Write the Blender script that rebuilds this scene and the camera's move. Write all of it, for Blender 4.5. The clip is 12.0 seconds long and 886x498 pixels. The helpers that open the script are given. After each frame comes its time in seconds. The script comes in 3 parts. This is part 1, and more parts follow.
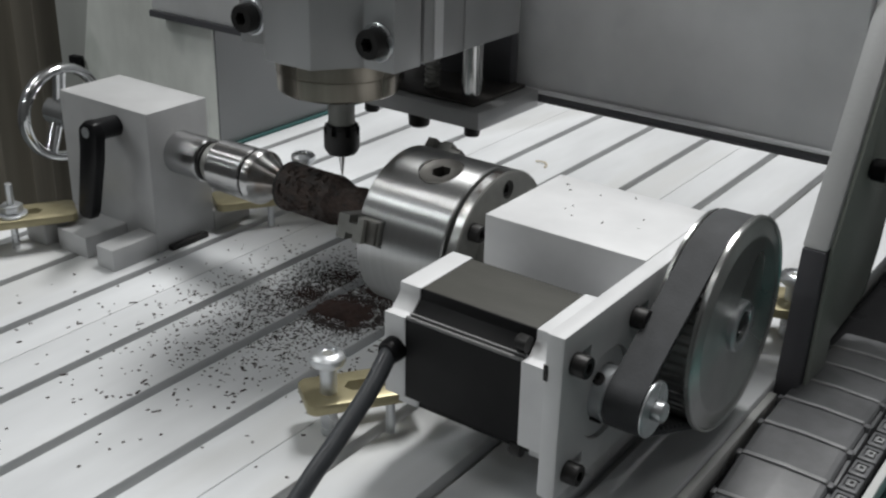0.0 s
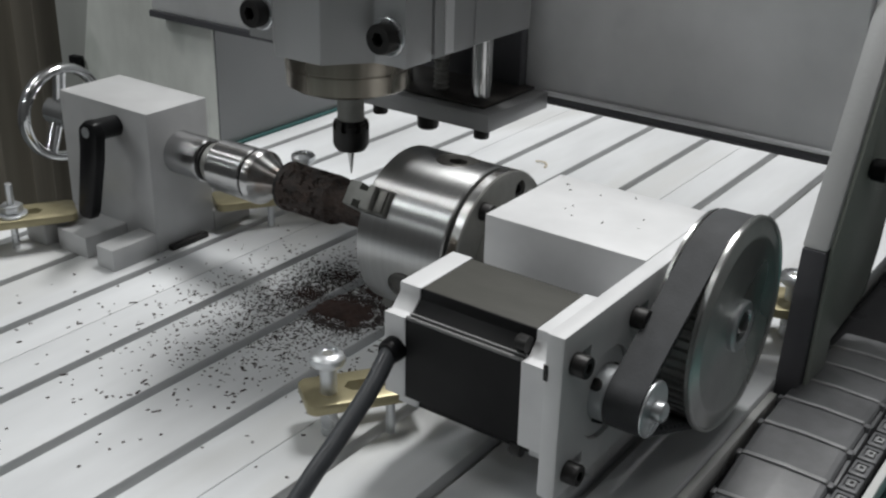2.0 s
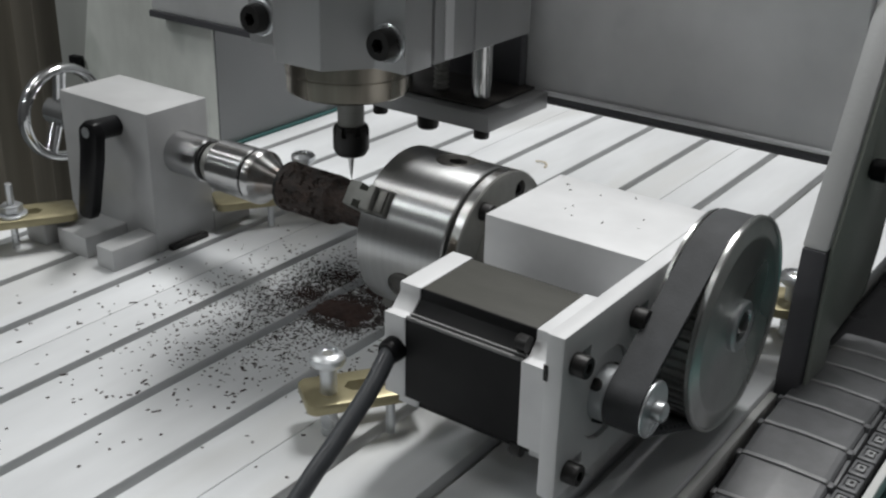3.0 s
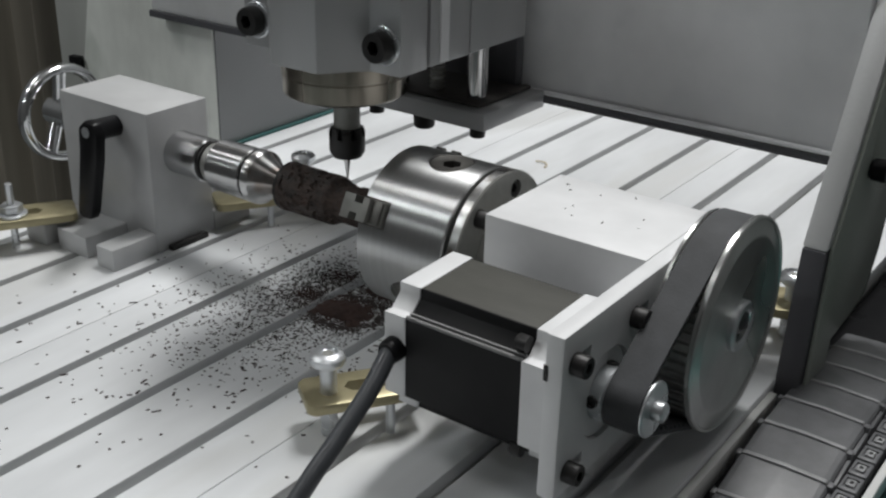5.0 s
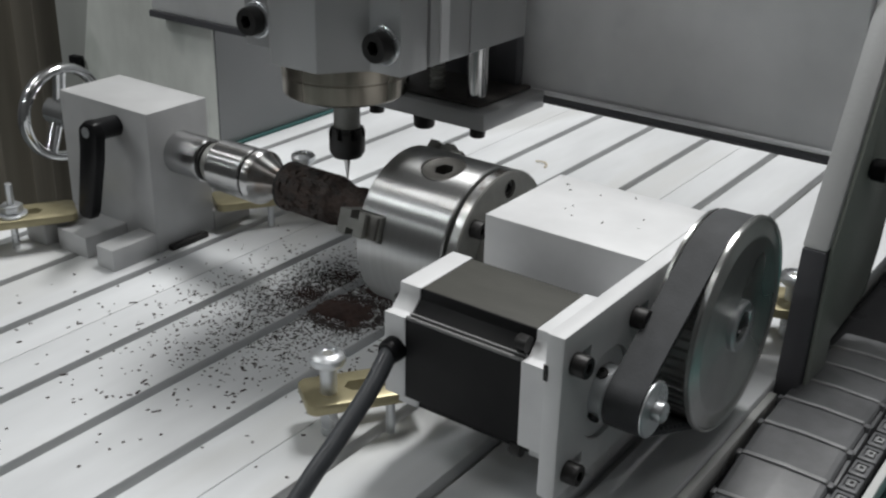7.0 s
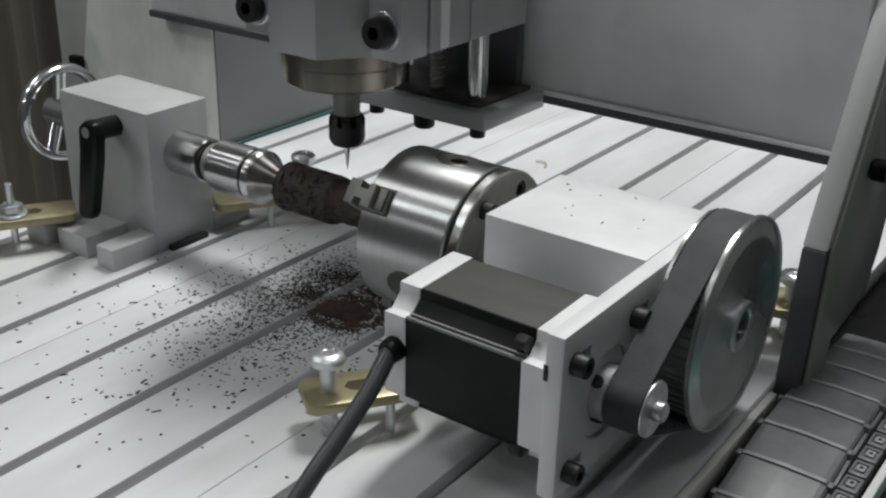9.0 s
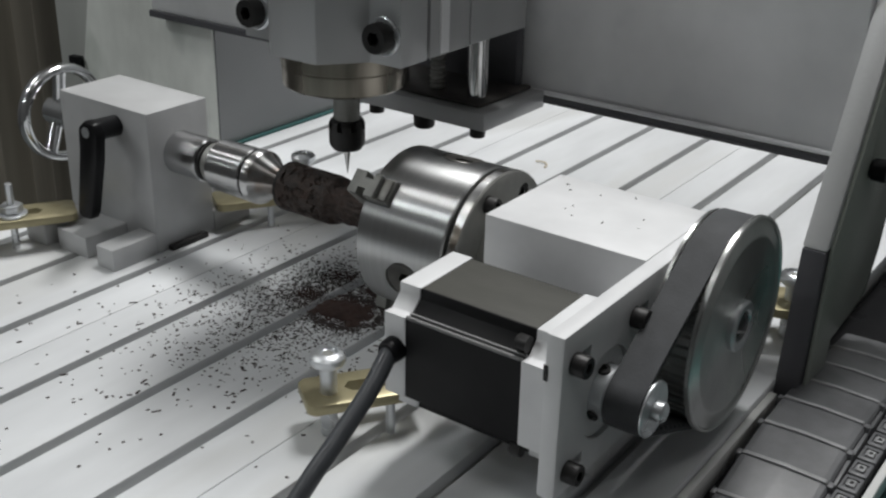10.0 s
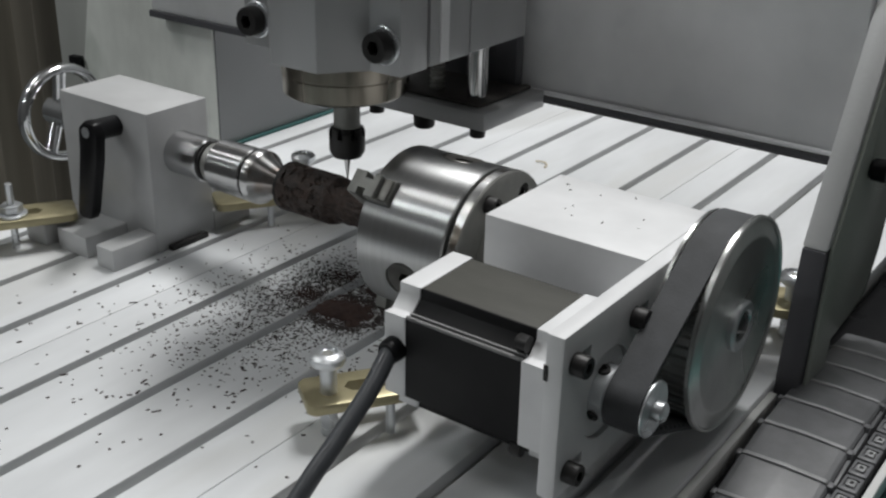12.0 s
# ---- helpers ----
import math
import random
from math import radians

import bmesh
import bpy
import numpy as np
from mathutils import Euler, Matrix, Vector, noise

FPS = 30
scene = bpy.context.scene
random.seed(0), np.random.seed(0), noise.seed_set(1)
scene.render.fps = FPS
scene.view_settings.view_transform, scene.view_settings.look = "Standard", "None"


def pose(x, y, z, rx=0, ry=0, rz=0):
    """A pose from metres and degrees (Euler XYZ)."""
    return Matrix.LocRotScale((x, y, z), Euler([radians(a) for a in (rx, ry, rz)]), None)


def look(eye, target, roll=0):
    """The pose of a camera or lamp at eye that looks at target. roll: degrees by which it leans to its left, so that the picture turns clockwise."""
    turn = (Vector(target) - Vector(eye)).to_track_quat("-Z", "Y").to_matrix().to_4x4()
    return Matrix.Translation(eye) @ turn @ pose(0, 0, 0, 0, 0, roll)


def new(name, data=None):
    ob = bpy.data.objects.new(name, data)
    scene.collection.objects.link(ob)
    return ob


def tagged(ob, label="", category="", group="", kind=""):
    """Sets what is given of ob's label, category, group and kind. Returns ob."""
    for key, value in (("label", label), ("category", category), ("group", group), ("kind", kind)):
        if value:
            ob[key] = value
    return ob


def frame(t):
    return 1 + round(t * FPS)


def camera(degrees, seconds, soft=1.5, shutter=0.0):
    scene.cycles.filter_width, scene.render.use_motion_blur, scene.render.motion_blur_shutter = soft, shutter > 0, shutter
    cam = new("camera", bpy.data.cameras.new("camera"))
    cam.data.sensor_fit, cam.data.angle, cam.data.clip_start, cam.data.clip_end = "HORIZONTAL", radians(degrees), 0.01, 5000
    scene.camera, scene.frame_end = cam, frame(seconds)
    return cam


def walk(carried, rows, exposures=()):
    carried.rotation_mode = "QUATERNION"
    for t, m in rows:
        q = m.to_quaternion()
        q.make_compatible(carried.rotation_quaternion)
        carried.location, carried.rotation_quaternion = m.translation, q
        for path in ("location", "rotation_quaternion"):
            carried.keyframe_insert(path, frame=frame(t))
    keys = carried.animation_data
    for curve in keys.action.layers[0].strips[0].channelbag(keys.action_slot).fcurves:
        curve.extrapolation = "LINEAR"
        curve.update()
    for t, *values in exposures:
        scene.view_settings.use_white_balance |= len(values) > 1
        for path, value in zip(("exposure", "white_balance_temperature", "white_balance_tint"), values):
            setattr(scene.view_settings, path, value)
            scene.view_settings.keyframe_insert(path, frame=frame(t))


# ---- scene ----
EYE = (0.322575, -0.415994, 0.2805)
AIM, ROLL = (0.015256, 0.014582, 0.042645), 1.4533
cam = camera(43.76, 12.0, soft=2.3)
walk(cam, [(0.0, look(EYE, AIM, ROLL)), (12.0, look(EYE, AIM, ROLL))])

# ---- world and lights ----
world = bpy.data.worlds.new("room_world")
scene.world = world
world.use_nodes = True
world.node_tree.nodes["Background"].inputs[0].default_value = (0.75, 0.85, 1.0, 1)
world.node_tree.nodes["Background"].inputs[1].default_value = 0.05
scene.view_settings.exposure = -0.2


def area_lamp(name, eye, target, sx, sy, power, colour=(1, 1, 1)):
    d = bpy.data.lights.new(name, "AREA")
    d.shape, d.size, d.size_y, d.energy, d.color = "RECTANGLE", sx, sy, power, colour
    ob = new(name, d)
    ob.matrix_basis = look(eye, target)
    return ob


area_lamp("ceiling_light_glow", (-0.3, 1.1, 2.3), (0, -0.05, 0), 0.32, 0.32, 26, (1.0, 1.0, 0.99))
area_lamp("ceiling_light_glow", (0.0, 0.76, 2.4), (0, 0, 0), 0.45, 0.45, 34, (1.0, 1.0, 0.99))
area_lamp("ceiling_light_glow", (0.65, -1.05, 2.45), (0.1, 0, 0), 0.9, 0.3, 5, (1.0, 1.0, 0.99))
area_lamp("ceiling_light_glow", (-1.55, -0.75, 2.3), (-0.6, 0.25, 0), 0.7, 0.4, 8, (1.0, 1.0, 0.99))
area_lamp("tube_light_glow", (-1.5, -1.6, 1.95), (-1.5, 0, 0), 0.8, 0.04, 9, (0.95, 1.0, 1.0))
area_lamp("tube_light_glow", (-1.45, -1.95, 1.1), (-1.45, 0, 0), 1.4, 0.016, 2.2, (0.95, 1.0, 1.0))

# ---- materials ----
MATS = {}


def mat(name, colour, rough=0.5, metal=0.0, var=0.12, scale=60.0, stretch=(1, 1, 1), bump=0.05, bump_scale=400.0, rvar=0.1, spots=0.0, spot_colour=(0.1, 0.1, 0.1), spot_scale=90.0, aniso=0.0, coat=0.0, spec=0.5):
    """A surface with two scales of colour variation, roughness wear and fine relief."""
    m = bpy.data.materials.new(name)
    m.use_nodes = True
    nt = m.node_tree
    b = nt.nodes["Principled BSDF"]
    b.inputs["Metallic"].default_value = metal
    b.inputs["Specular IOR Level"].default_value = spec
    if aniso:
        b.inputs["Anisotropic"].default_value = aniso
        b.inputs["Anisotropic Rotation"].default_value = 0.25
        tg = nt.nodes.new("ShaderNodeTangent")
        tg.direction_type, tg.axis = "RADIAL", "X"
        nt.links.new(tg.outputs[0], b.inputs["Tangent"])
    if coat:
        b.inputs["Coat Weight"].default_value = coat
        b.inputs["Coat Roughness"].default_value = 0.07
    tc = nt.nodes.new("ShaderNodeTexCoord")
    mp = nt.nodes.new("ShaderNodeMapping")
    mp.inputs["Scale"].default_value = stretch
    nt.links.new(tc.outputs["Object"], mp.inputs["Vector"])

    def noise_tex(s, detail=4.0):
        n = nt.nodes.new("ShaderNodeTexNoise")
        n.inputs["Scale"].default_value = s
        n.inputs["Detail"].default_value = detail
        nt.links.new(mp.outputs["Vector"], n.inputs["Vector"])
        return n

    def ramp(src, lo, hi, a, c):
        r = nt.nodes.new("ShaderNodeMapRange")
        r.inputs["From Min"].default_value, r.inputs["From Max"].default_value = lo, hi
        r.inputs["To Min"].default_value, r.inputs["To Max"].default_value = a, c
        nt.links.new(src, r.inputs["Value"])
        return r

    n1, n2 = noise_tex(scale), noise_tex(scale * 0.17, 2.0)
    add = nt.nodes.new("ShaderNodeMath")
    add.operation = "ADD"
    nt.links.new(n1.outputs["Fac"], add.inputs[0])
    nt.links.new(n2.outputs["Fac"], add.inputs[1])
    k = ramp(add.outputs[0], 0.7, 1.3, 1 - var, 1 + var)
    mul = nt.nodes.new("ShaderNodeVectorMath")
    mul.operation = "SCALE"
    mul.inputs[0].default_value = colour
    nt.links.new(k.outputs[0], mul.inputs["Scale"])
    colour_out = mul.outputs[0]
    if spots:
        n3 = noise_tex(spot_scale, 3.0)
        r3 = ramp(n3.outputs["Fac"], 0.62 - 0.1 * spots, 0.68, 0.0, min(1.0, spots))
        mix = nt.nodes.new("ShaderNodeMix")
        mix.data_type = "RGBA"
        nt.links.new(r3.outputs[0], mix.inputs["Factor"])
        nt.links.new(colour_out, mix.inputs["A"])
        mix.inputs["B"].default_value = (*spot_colour, 1)
        colour_out = mix.outputs["Result"]
    nt.links.new(colour_out, b.inputs["Base Color"])
    rr = ramp(n2.outputs["Fac"], 0.3, 0.7, max(0.02, rough - rvar), min(1, rough + rvar))
    nt.links.new(rr.outputs[0], b.inputs["Roughness"])
    if bump:
        nb = noise_tex(bump_scale, 3.0)
        bp = nt.nodes.new("ShaderNodeBump")
        bp.inputs["Strength"].default_value = bump
        bp.inputs["Distance"].default_value = 0.001
        nt.links.new(nb.outputs["Fac"], bp.inputs["Height"])
        nt.links.new(bp.outputs["Normal"], b.inputs["Normal"])
    MATS[name] = m
    return m


TABLE = mat("milled_aluminium", (0.685, 0.70, 0.715), 0.6, 0.05, 0.11, 45, (1, 0.25, 1), 0.05, 500, 0.12, 0.7, (0.59, 0.595, 0.59), 22)
SLOTM = mat("slot_aluminium", (0.55, 0.55, 0.54), 0.5, 0.2, 0.12, 50, (1, 0.1, 1))
ANOD = mat("anodised_aluminium", (0.74, 0.745, 0.755), 0.47, 0.0, 0.08, 50, (1, 1, 1), 0.04, 900)
ANODT = mat("worn_anodised_aluminium", (0.51, 0.515, 0.52), 0.42, 0.15, 0.11, 40, (1, 1, 1), 0.04, 900)
ANOD2 = mat("satin_grey_aluminium", (0.41, 0.415, 0.42), 0.4, 0.4, 0.07, 40, (1, 1, 0.1), 0.04, 700)
STEEL = mat("turned_steel", (0.52, 0.525, 0.525), 0.36, 1.0, 0.05, 1000, (2, 0.01, 0.01), 0.05, 1500, 0.02, 0.15, (0.45, 0.42, 0.38), 60, aniso=0.85, coat=0.25)
STEEL3 = mat("ground_steel", (0.55, 0.55, 0.555), 0.24, 1.0, 0.02, 300, (5, 0.4, 0.4), 0.0, 700, 0.015, aniso=0.8, coat=0.2)
RIMD = mat("soiled_steel_rim", (0.55, 0.55, 0.55), 0.3, 1.0, 0.1, 200, (1, 1, 1), 0.1, 600, 0.05, 0.8, (0.16, 0.12, 0.085), 95, aniso=0.6)
POINTM = mat("heat_stained_steel", (0.55, 0.55, 0.55), 0.24, 1.0, 0.06, 200, (1, 1, 1), 0.0, 700, 0.02, 0.6, (0.30, 0.22, 0.17), 55, aniso=0.8)
STEEL2 = mat("polished_steel", (0.66, 0.66, 0.66), 0.17, 1.0, 0.02, 300, (5, 0.4, 0.4), 0.0, 700, 0.015)
# Bronze tint; the stretched tone variation paints upright reflection streaks.
RINGM = mat("bronzed_steel_painted_streaks", (0.30, 0.275, 0.235), 0.24, 1.0, 0.3, 130, (1, 1, 0.04), 0.04, 500)
JAWM = mat("dull_hardened_steel", (0.30, 0.30, 0.285), 0.55, 0.7, 0.15, 120, (1, 1, 1), 0.1, 500)
SOCKM = mat("blued_steel_socket", (0.17, 0.165, 0.155), 0.4, 0.9, 0.2, 150)
CHROME = mat("chrome", (0.72, 0.73, 0.74), 0.17, 1.0, 0.03, 40, (1, 1, 1), 0.0)
ZINC = mat("zinc_plated_steel", (0.66, 0.68, 0.70), 0.33, 0.85, 0.08, 200, (1, 1, 1), 0.05, 700)
BRASS = mat("yellow_zinc_steel", (0.42, 0.375, 0.235), 0.45, 0.6, 0.16, 90, (1, 1, 1), 0.06, 500, 0.1, 0.3, (0.3, 0.22, 0.1), 60)
BLACK = mat("black_oxide_steel", (0.022, 0.021, 0.021), 0.48, 0.3, 0.2, 150)
BLACKP = mat("black_plastic", (0.007, 0.007, 0.008), 0.34, 0.0, 0.15, 150, spec=0.2)
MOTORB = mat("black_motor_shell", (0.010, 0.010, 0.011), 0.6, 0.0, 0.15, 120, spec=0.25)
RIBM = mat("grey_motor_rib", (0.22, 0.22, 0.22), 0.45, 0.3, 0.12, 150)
MOTORT = mat("dark_grey_motor_top", (0.062, 0.061, 0.053), 0.7, 0.1, 0.15, 200, (0.3, 1, 1), 0.06, 900)
PADM = mat("worn_black_pad", (0.045, 0.041, 0.038), 0.55, 0.0, 0.3, 60, spots=0.5, spot_colour=(0.09, 0.08, 0.075), spot_scale=50)
RUBBER = mat("black_rubber", (0.05, 0.052, 0.056), 0.72, 0.0, 0.26, 90, (1, 1, 1), 0.1, 900)
CABLE = mat("grey_black_cable", (0.05, 0.054, 0.06), 0.32, 0.0, 0.1, 200)
PULLEY = mat("zinc_pulley", (0.62, 0.63, 0.62), 0.30, 1.0, 0.14, 60, (1, 1, 1), 0.03, 500, aniso=0.7)
WALLG = mat("grey_painted_plate", (0.82, 0.825, 0.835), 0.45, 0.05, 0.16, 16, (1, 1, 1), 0.08, 600, 0.1, 0.55, (0.72, 0.73, 0.75), 24)
LEGG = mat("light_grey_plate", (0.72, 0.72, 0.72), 0.5, 0.2, 0.10, 20, (1, 1, 1), 0.12, 500)
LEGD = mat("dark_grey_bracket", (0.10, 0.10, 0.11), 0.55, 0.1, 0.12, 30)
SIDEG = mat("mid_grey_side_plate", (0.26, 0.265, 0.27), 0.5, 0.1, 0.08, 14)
FLANK = mat("mid_grey_flank", (0.42, 0.43, 0.41), 0.55, 0.0, 0.18, 18, (1, 1, 0.4))
COVERD = mat("dark_green_grey_cover", (0.33, 0.355, 0.32), 0.32, 0.0, 0.12, 18)
PALE = mat("pale_painted_panel", (0.82, 0.84, 0.80), 0.5, 0.0, 0.22, 26, (1, 1, 0.6), 0.05, 400, 0.1, 0.7, (0.56, 0.60, 0.55), 17)
DARKC = mat("dark_brown_curtain", (0.25, 0.225, 0.185), 0.85, 0.0, 0.5, 22, (1, 1, 0.08), 0.1, 200)
WOODM = mat("scorched_brown_wood", (0.046, 0.029, 0.023), 0.6, 0.0, 0.7, 420, (0.5, 1, 1), 0.9, 700, 0.1, 0.8, (0.007, 0.006, 0.005), 200)
DUST = mat("dark_brown_sawdust", (0.06, 0.036, 0.031), 0.9, 0.0, 0.3, 900, (1, 1, 1), 0.6, 2500)
CHIPM = mat("dark_chips", (0.045, 0.036, 0.034), 0.8, 0.0, 0.3, 900)
CHAINM = mat("black_nylon_chain", (0.165, 0.168, 0.176), 0.42, 0.0, 0.15, 120, (1, 1, 1), 0.08, 700)
# Paler copy of the chain nylon: the light on raised edges is in the colour.
CHAINL = mat("lit_chain_edge", (0.36, 0.363, 0.37), 0.45, 0.0, 0.15, 120)
FLOORM = mat("dark_workshop_floor", (0.16, 0.17, 0.17), 0.6, 0.0, 0.15, 6)
CEILM = mat("pale_ceiling_paint", (0.7, 0.7, 0.69), 0.8, 0.0, 0.05, 3)
ROOMM = mat("grey_room_wall", (0.16, 0.16, 0.16), 0.8, 0.0, 0.06, 3)
BRASSW = mat("pale_wood", (0.55, 0.48, 0.36), 0.7)
TEAL = mat("teal_painted_base", (0.03, 0.11, 0.105), 0.5, 0.0, 0.1, 30)
WHITE = mat("white_painted_tray", (0.7, 0.71, 0.7), 0.4, 0.0, 0.06, 30)

# ---- mesh helpers, in millimetres ----
MM = 0.001
ZA = 59.3


def thing(name, label, category, origin=(0, 0, 0), group="", kind=""):
    ob = new(name)
    ob.empty_display_size = 0.01
    ob.location = Vector(origin) * MM
    return tagged(ob, label, category, group, kind)


def part(name, bm, material, parent, label="", smooth=True, origin=None):
    """One mesh object under a thing or part; its points are given in the place's millimetres."""
    top = parent
    while top.parent is not None:
        top = top.parent
    o = top.location
    for vtx in bm.verts:
        vtx.co = vtx.co * MM - o
    bmesh.ops.recalc_face_normals(bm, faces=bm.faces)
    me = bpy.data.meshes.new(name)
    bm.to_mesh(me)
    bm.free()
    me.materials.append(material)
    if smooth:
        me.shade_smooth()
        me.set_sharp_from_angle(angle=radians(32))
    ob = new(name, me)
    ob.parent = parent
    if label:
        ob["label"] = label
    return ob


def solo(name, bm, material, label, category, group="", kind="", smooth=True):
    me = bpy.data.meshes.new(name)
    for vtx in bm.verts:
        vtx.co = vtx.co * MM
    bmesh.ops.recalc_face_normals(bm, faces=bm.faces)
    bm.to_mesh(me)
    bm.free()
    me.materials.append(material)
    if smooth:
        me.shade_smooth()
        me.set_sharp_from_angle(angle=radians(32))
    return tagged(new(name, me), label, category, group, kind)


def box(x0, x1, y0, y1, z0, z1, bevel=0.6, bm=None):
    b = bmesh.new()
    r = bmesh.ops.create_cube(b, size=1.0)
    for vtx in r["verts"]:
        c = vtx.co
        vtx.co = (x0 + (c.x + 0.5) * (x1 - x0), y0 + (c.y + 0.5) * (y1 - y0), z0 + (c.z + 0.5) * (z1 - z0))
    if bevel:
        bmesh.ops.bevel(b, geom=b.edges[:], offset=bevel, segments=2, affect="EDGES", profile=0.5)
    return merge(bm, b)


def merge(bm, b):
    if bm is None:
        return b
    me = bpy.data.meshes.new("tmp")
    b.to_mesh(me)
    b.free()
    bm.from_mesh(me)
    bpy.data.meshes.remove(me)
    return bm


def lathe(profile, cx, cy, cz, axis="x", seg=64, bm=None, wobble=None):
    """Revolves (along, radius) rows about an axis through (cx, cy, cz); ends are closed."""
    b = bmesh.new()
    rings = []
    for a, r in profile:
        ring = []
        for i in range(seg):
            t = 2 * math.pi * i / seg
            rr = r if wobble is None else r + wobble(a, t, r)
            u, w = rr * math.cos(t), rr * math.sin(t)
            if axis == "x":
                co = (cx + a, cy + u, cz + w)
            elif axis == "y":
                co = (cx + w, cy + a, cz + u)
            else:
                co = (cx + u, cy + w, cz + a)
            ring.append(b.verts.new(co))
        rings.append(ring)
    for p, q in zip(rings, rings[1:]):
        for i in range(seg):
            j = (i + 1) % seg
            b.faces.new((p[i], p[j], q[j], q[i]))
    b.faces.new(rings[0])
    b.faces.new(rings[-1])
    return merge(bm, b)


def tube_ring(profile, cx, cy, cz, axis="x", seg=64, bm=None):
    """A closed ring: the (along, radius) rows form a loop."""
    b = bmesh.new()
    rings = []
    for a, r in profile:
        ring = []
        for i in range(seg):
            t = 2 * math.pi * i / seg
            u, w = r * math.cos(t), r * math.sin(t)
            co = {"x": (cx + a, cy + u, cz + w), "y": (cx + w, cy + a, cz + u), "z": (cx + u, cy + w, cz + a)}[axis]
            ring.append(b.verts.new(co))
        rings.append(ring)
    for p, q in zip(rings, rings[1:] + rings[:1]):
        for i in range(seg):
            j = (i + 1) % seg
            b.faces.new((p[i], p[j], q[j], q[i]))
    return merge(bm, b)


def prism(outline, lo, hi, axis="z", bevel=0.5, bm=None):
    """Extrudes an outline: in xy along z, in yz along x, or in xz along y."""
    b = bmesh.new()

    def at(p, h):
        return {"z": (p[0], p[1], h), "x": (h, p[0], p[1]), "y": (p[0], h, p[1])}[axis]

    low = [b.verts.new(at(p, lo)) for p in outline]
    high = [b.verts.new(at(p, hi)) for p in outline]
    n = len(outline)
    for i in range(n):
        j = (i + 1) % n
        b.faces.new((low[i], low[j], high[j], high[i]))
    b.faces.new(low)
    b.faces.new(high)
    bmesh.ops.recalc_face_normals(b, faces=b.faces)
    if bevel:
        bmesh.ops.bevel(b, geom=b.edges[:], offset=bevel, segments=2, affect="EDGES", profile=0.5)
    return merge(bm, b)


def rod(p, q, r, seg=20, bm=None, caps=0.15):
    """A straight round bar from p to q with softened ends."""
    p, q = Vector(p), Vector(q)
    length = (q - p).length
    e = min(caps * r, length * 0.3)
    b = lathe([(0, r - e), (e, r), (length - e, r), (length, r - e)], 0, 0, 0, "z", seg)
    m = Matrix.Translation(p) @ (q - p).to_track_quat("Z", "Y").to_matrix().to_4x4()
    b.transform(m)
    return merge(bm, b)


def sweep(points, r, seg=16, bm=None):
    """A round cord along a smooth line through points."""
    pts = [Vector(p) for p in points]
    line = []
    for i in range(len(pts) - 1):
        p0, p1, p2, p3 = pts[max(i - 1, 0)], pts[i], pts[i + 1], pts[min(i + 2, len(pts) - 1)]
        for k in range(8):
            t = k / 8
            line.append(0.5 * ((2 * p1) + (p2 - p0) * t + (2 * p0 - 5 * p1 + 4 * p2 - p3) * t * t + (3 * p1 - p0 - 3 * p2 + p3) * t ** 3))
    line.append(pts[-1])
    b = bmesh.new()
    rings = []
    for i, p in enumerate(line):
        d = (line[min(i + 1, len(line) - 1)] - line[max(i - 1, 0)]).normalized()
        side = d.cross(Vector((0, 0.3, 1))).normalized()
        up = side.cross(d)
        rings.append([b.verts.new(p + r * (math.cos(2 * math.pi * k / seg) * side + math.sin(2 * math.pi * k / seg) * up)) for k in range(seg)])
    for p, q in zip(rings, rings[1:]):
        for k in range(seg):
            b.faces.new((p[k], p[(k + 1) % seg], q[(k + 1) % seg], q[k]))
    b.faces.new(rings[0])
    b.faces.new(rings[-1])
    return merge(bm, b)


def socket_screw(p, way, r, h, bm=None, hexr=0.5):
    """A cap screw head whose top, with a hexagonal recess, points along way from the base p."""
    seg = 36
    b = bmesh.new()

    def ring(rad, z, n=seg, hexagon=False):
        out = []
        for i in range(n):
            t = 2 * math.pi * i / n
            rr = rad
            if hexagon:
                s = (t % (math.pi / 3)) - math.pi / 6
                rr = rad * math.cos(math.pi / 6) / math.cos(s)
            out.append(b.verts.new((rr * math.cos(t), rr * math.sin(t), z)))
        return out

    rows = [ring(r, 0), ring(r, h * 0.9), ring(r * 0.93, h), ring(r * hexr, h, hexagon=True), ring(r * hexr, h * 0.35, hexagon=True)]
    for u, w in zip(rows, rows[1:]):
        for i in range(seg):
            b.faces.new((u[i], u[(i + 1) % seg], w[(i + 1) % seg], w[i]))
    b.faces.new(rows[-1])
    b.faces.new(rows[0])
    b.transform(Matrix.Translation(p) @ Vector(way).to_track_quat("Z", "Y").to_matrix().to_4x4())
    return merge(bm, b)


def hex_nut(p, way, r, h, bm=None):
    b = prism([(r * math.cos(math.pi / 3 * i), r * math.sin(math.pi / 3 * i)) for i in range(6)], 0, h, "z", 0.3)
    b.transform(Matrix.Translation(p) @ Vector(way).to_track_quat("Z", "Y").to_matrix().to_4x4())
    return merge(bm, b)


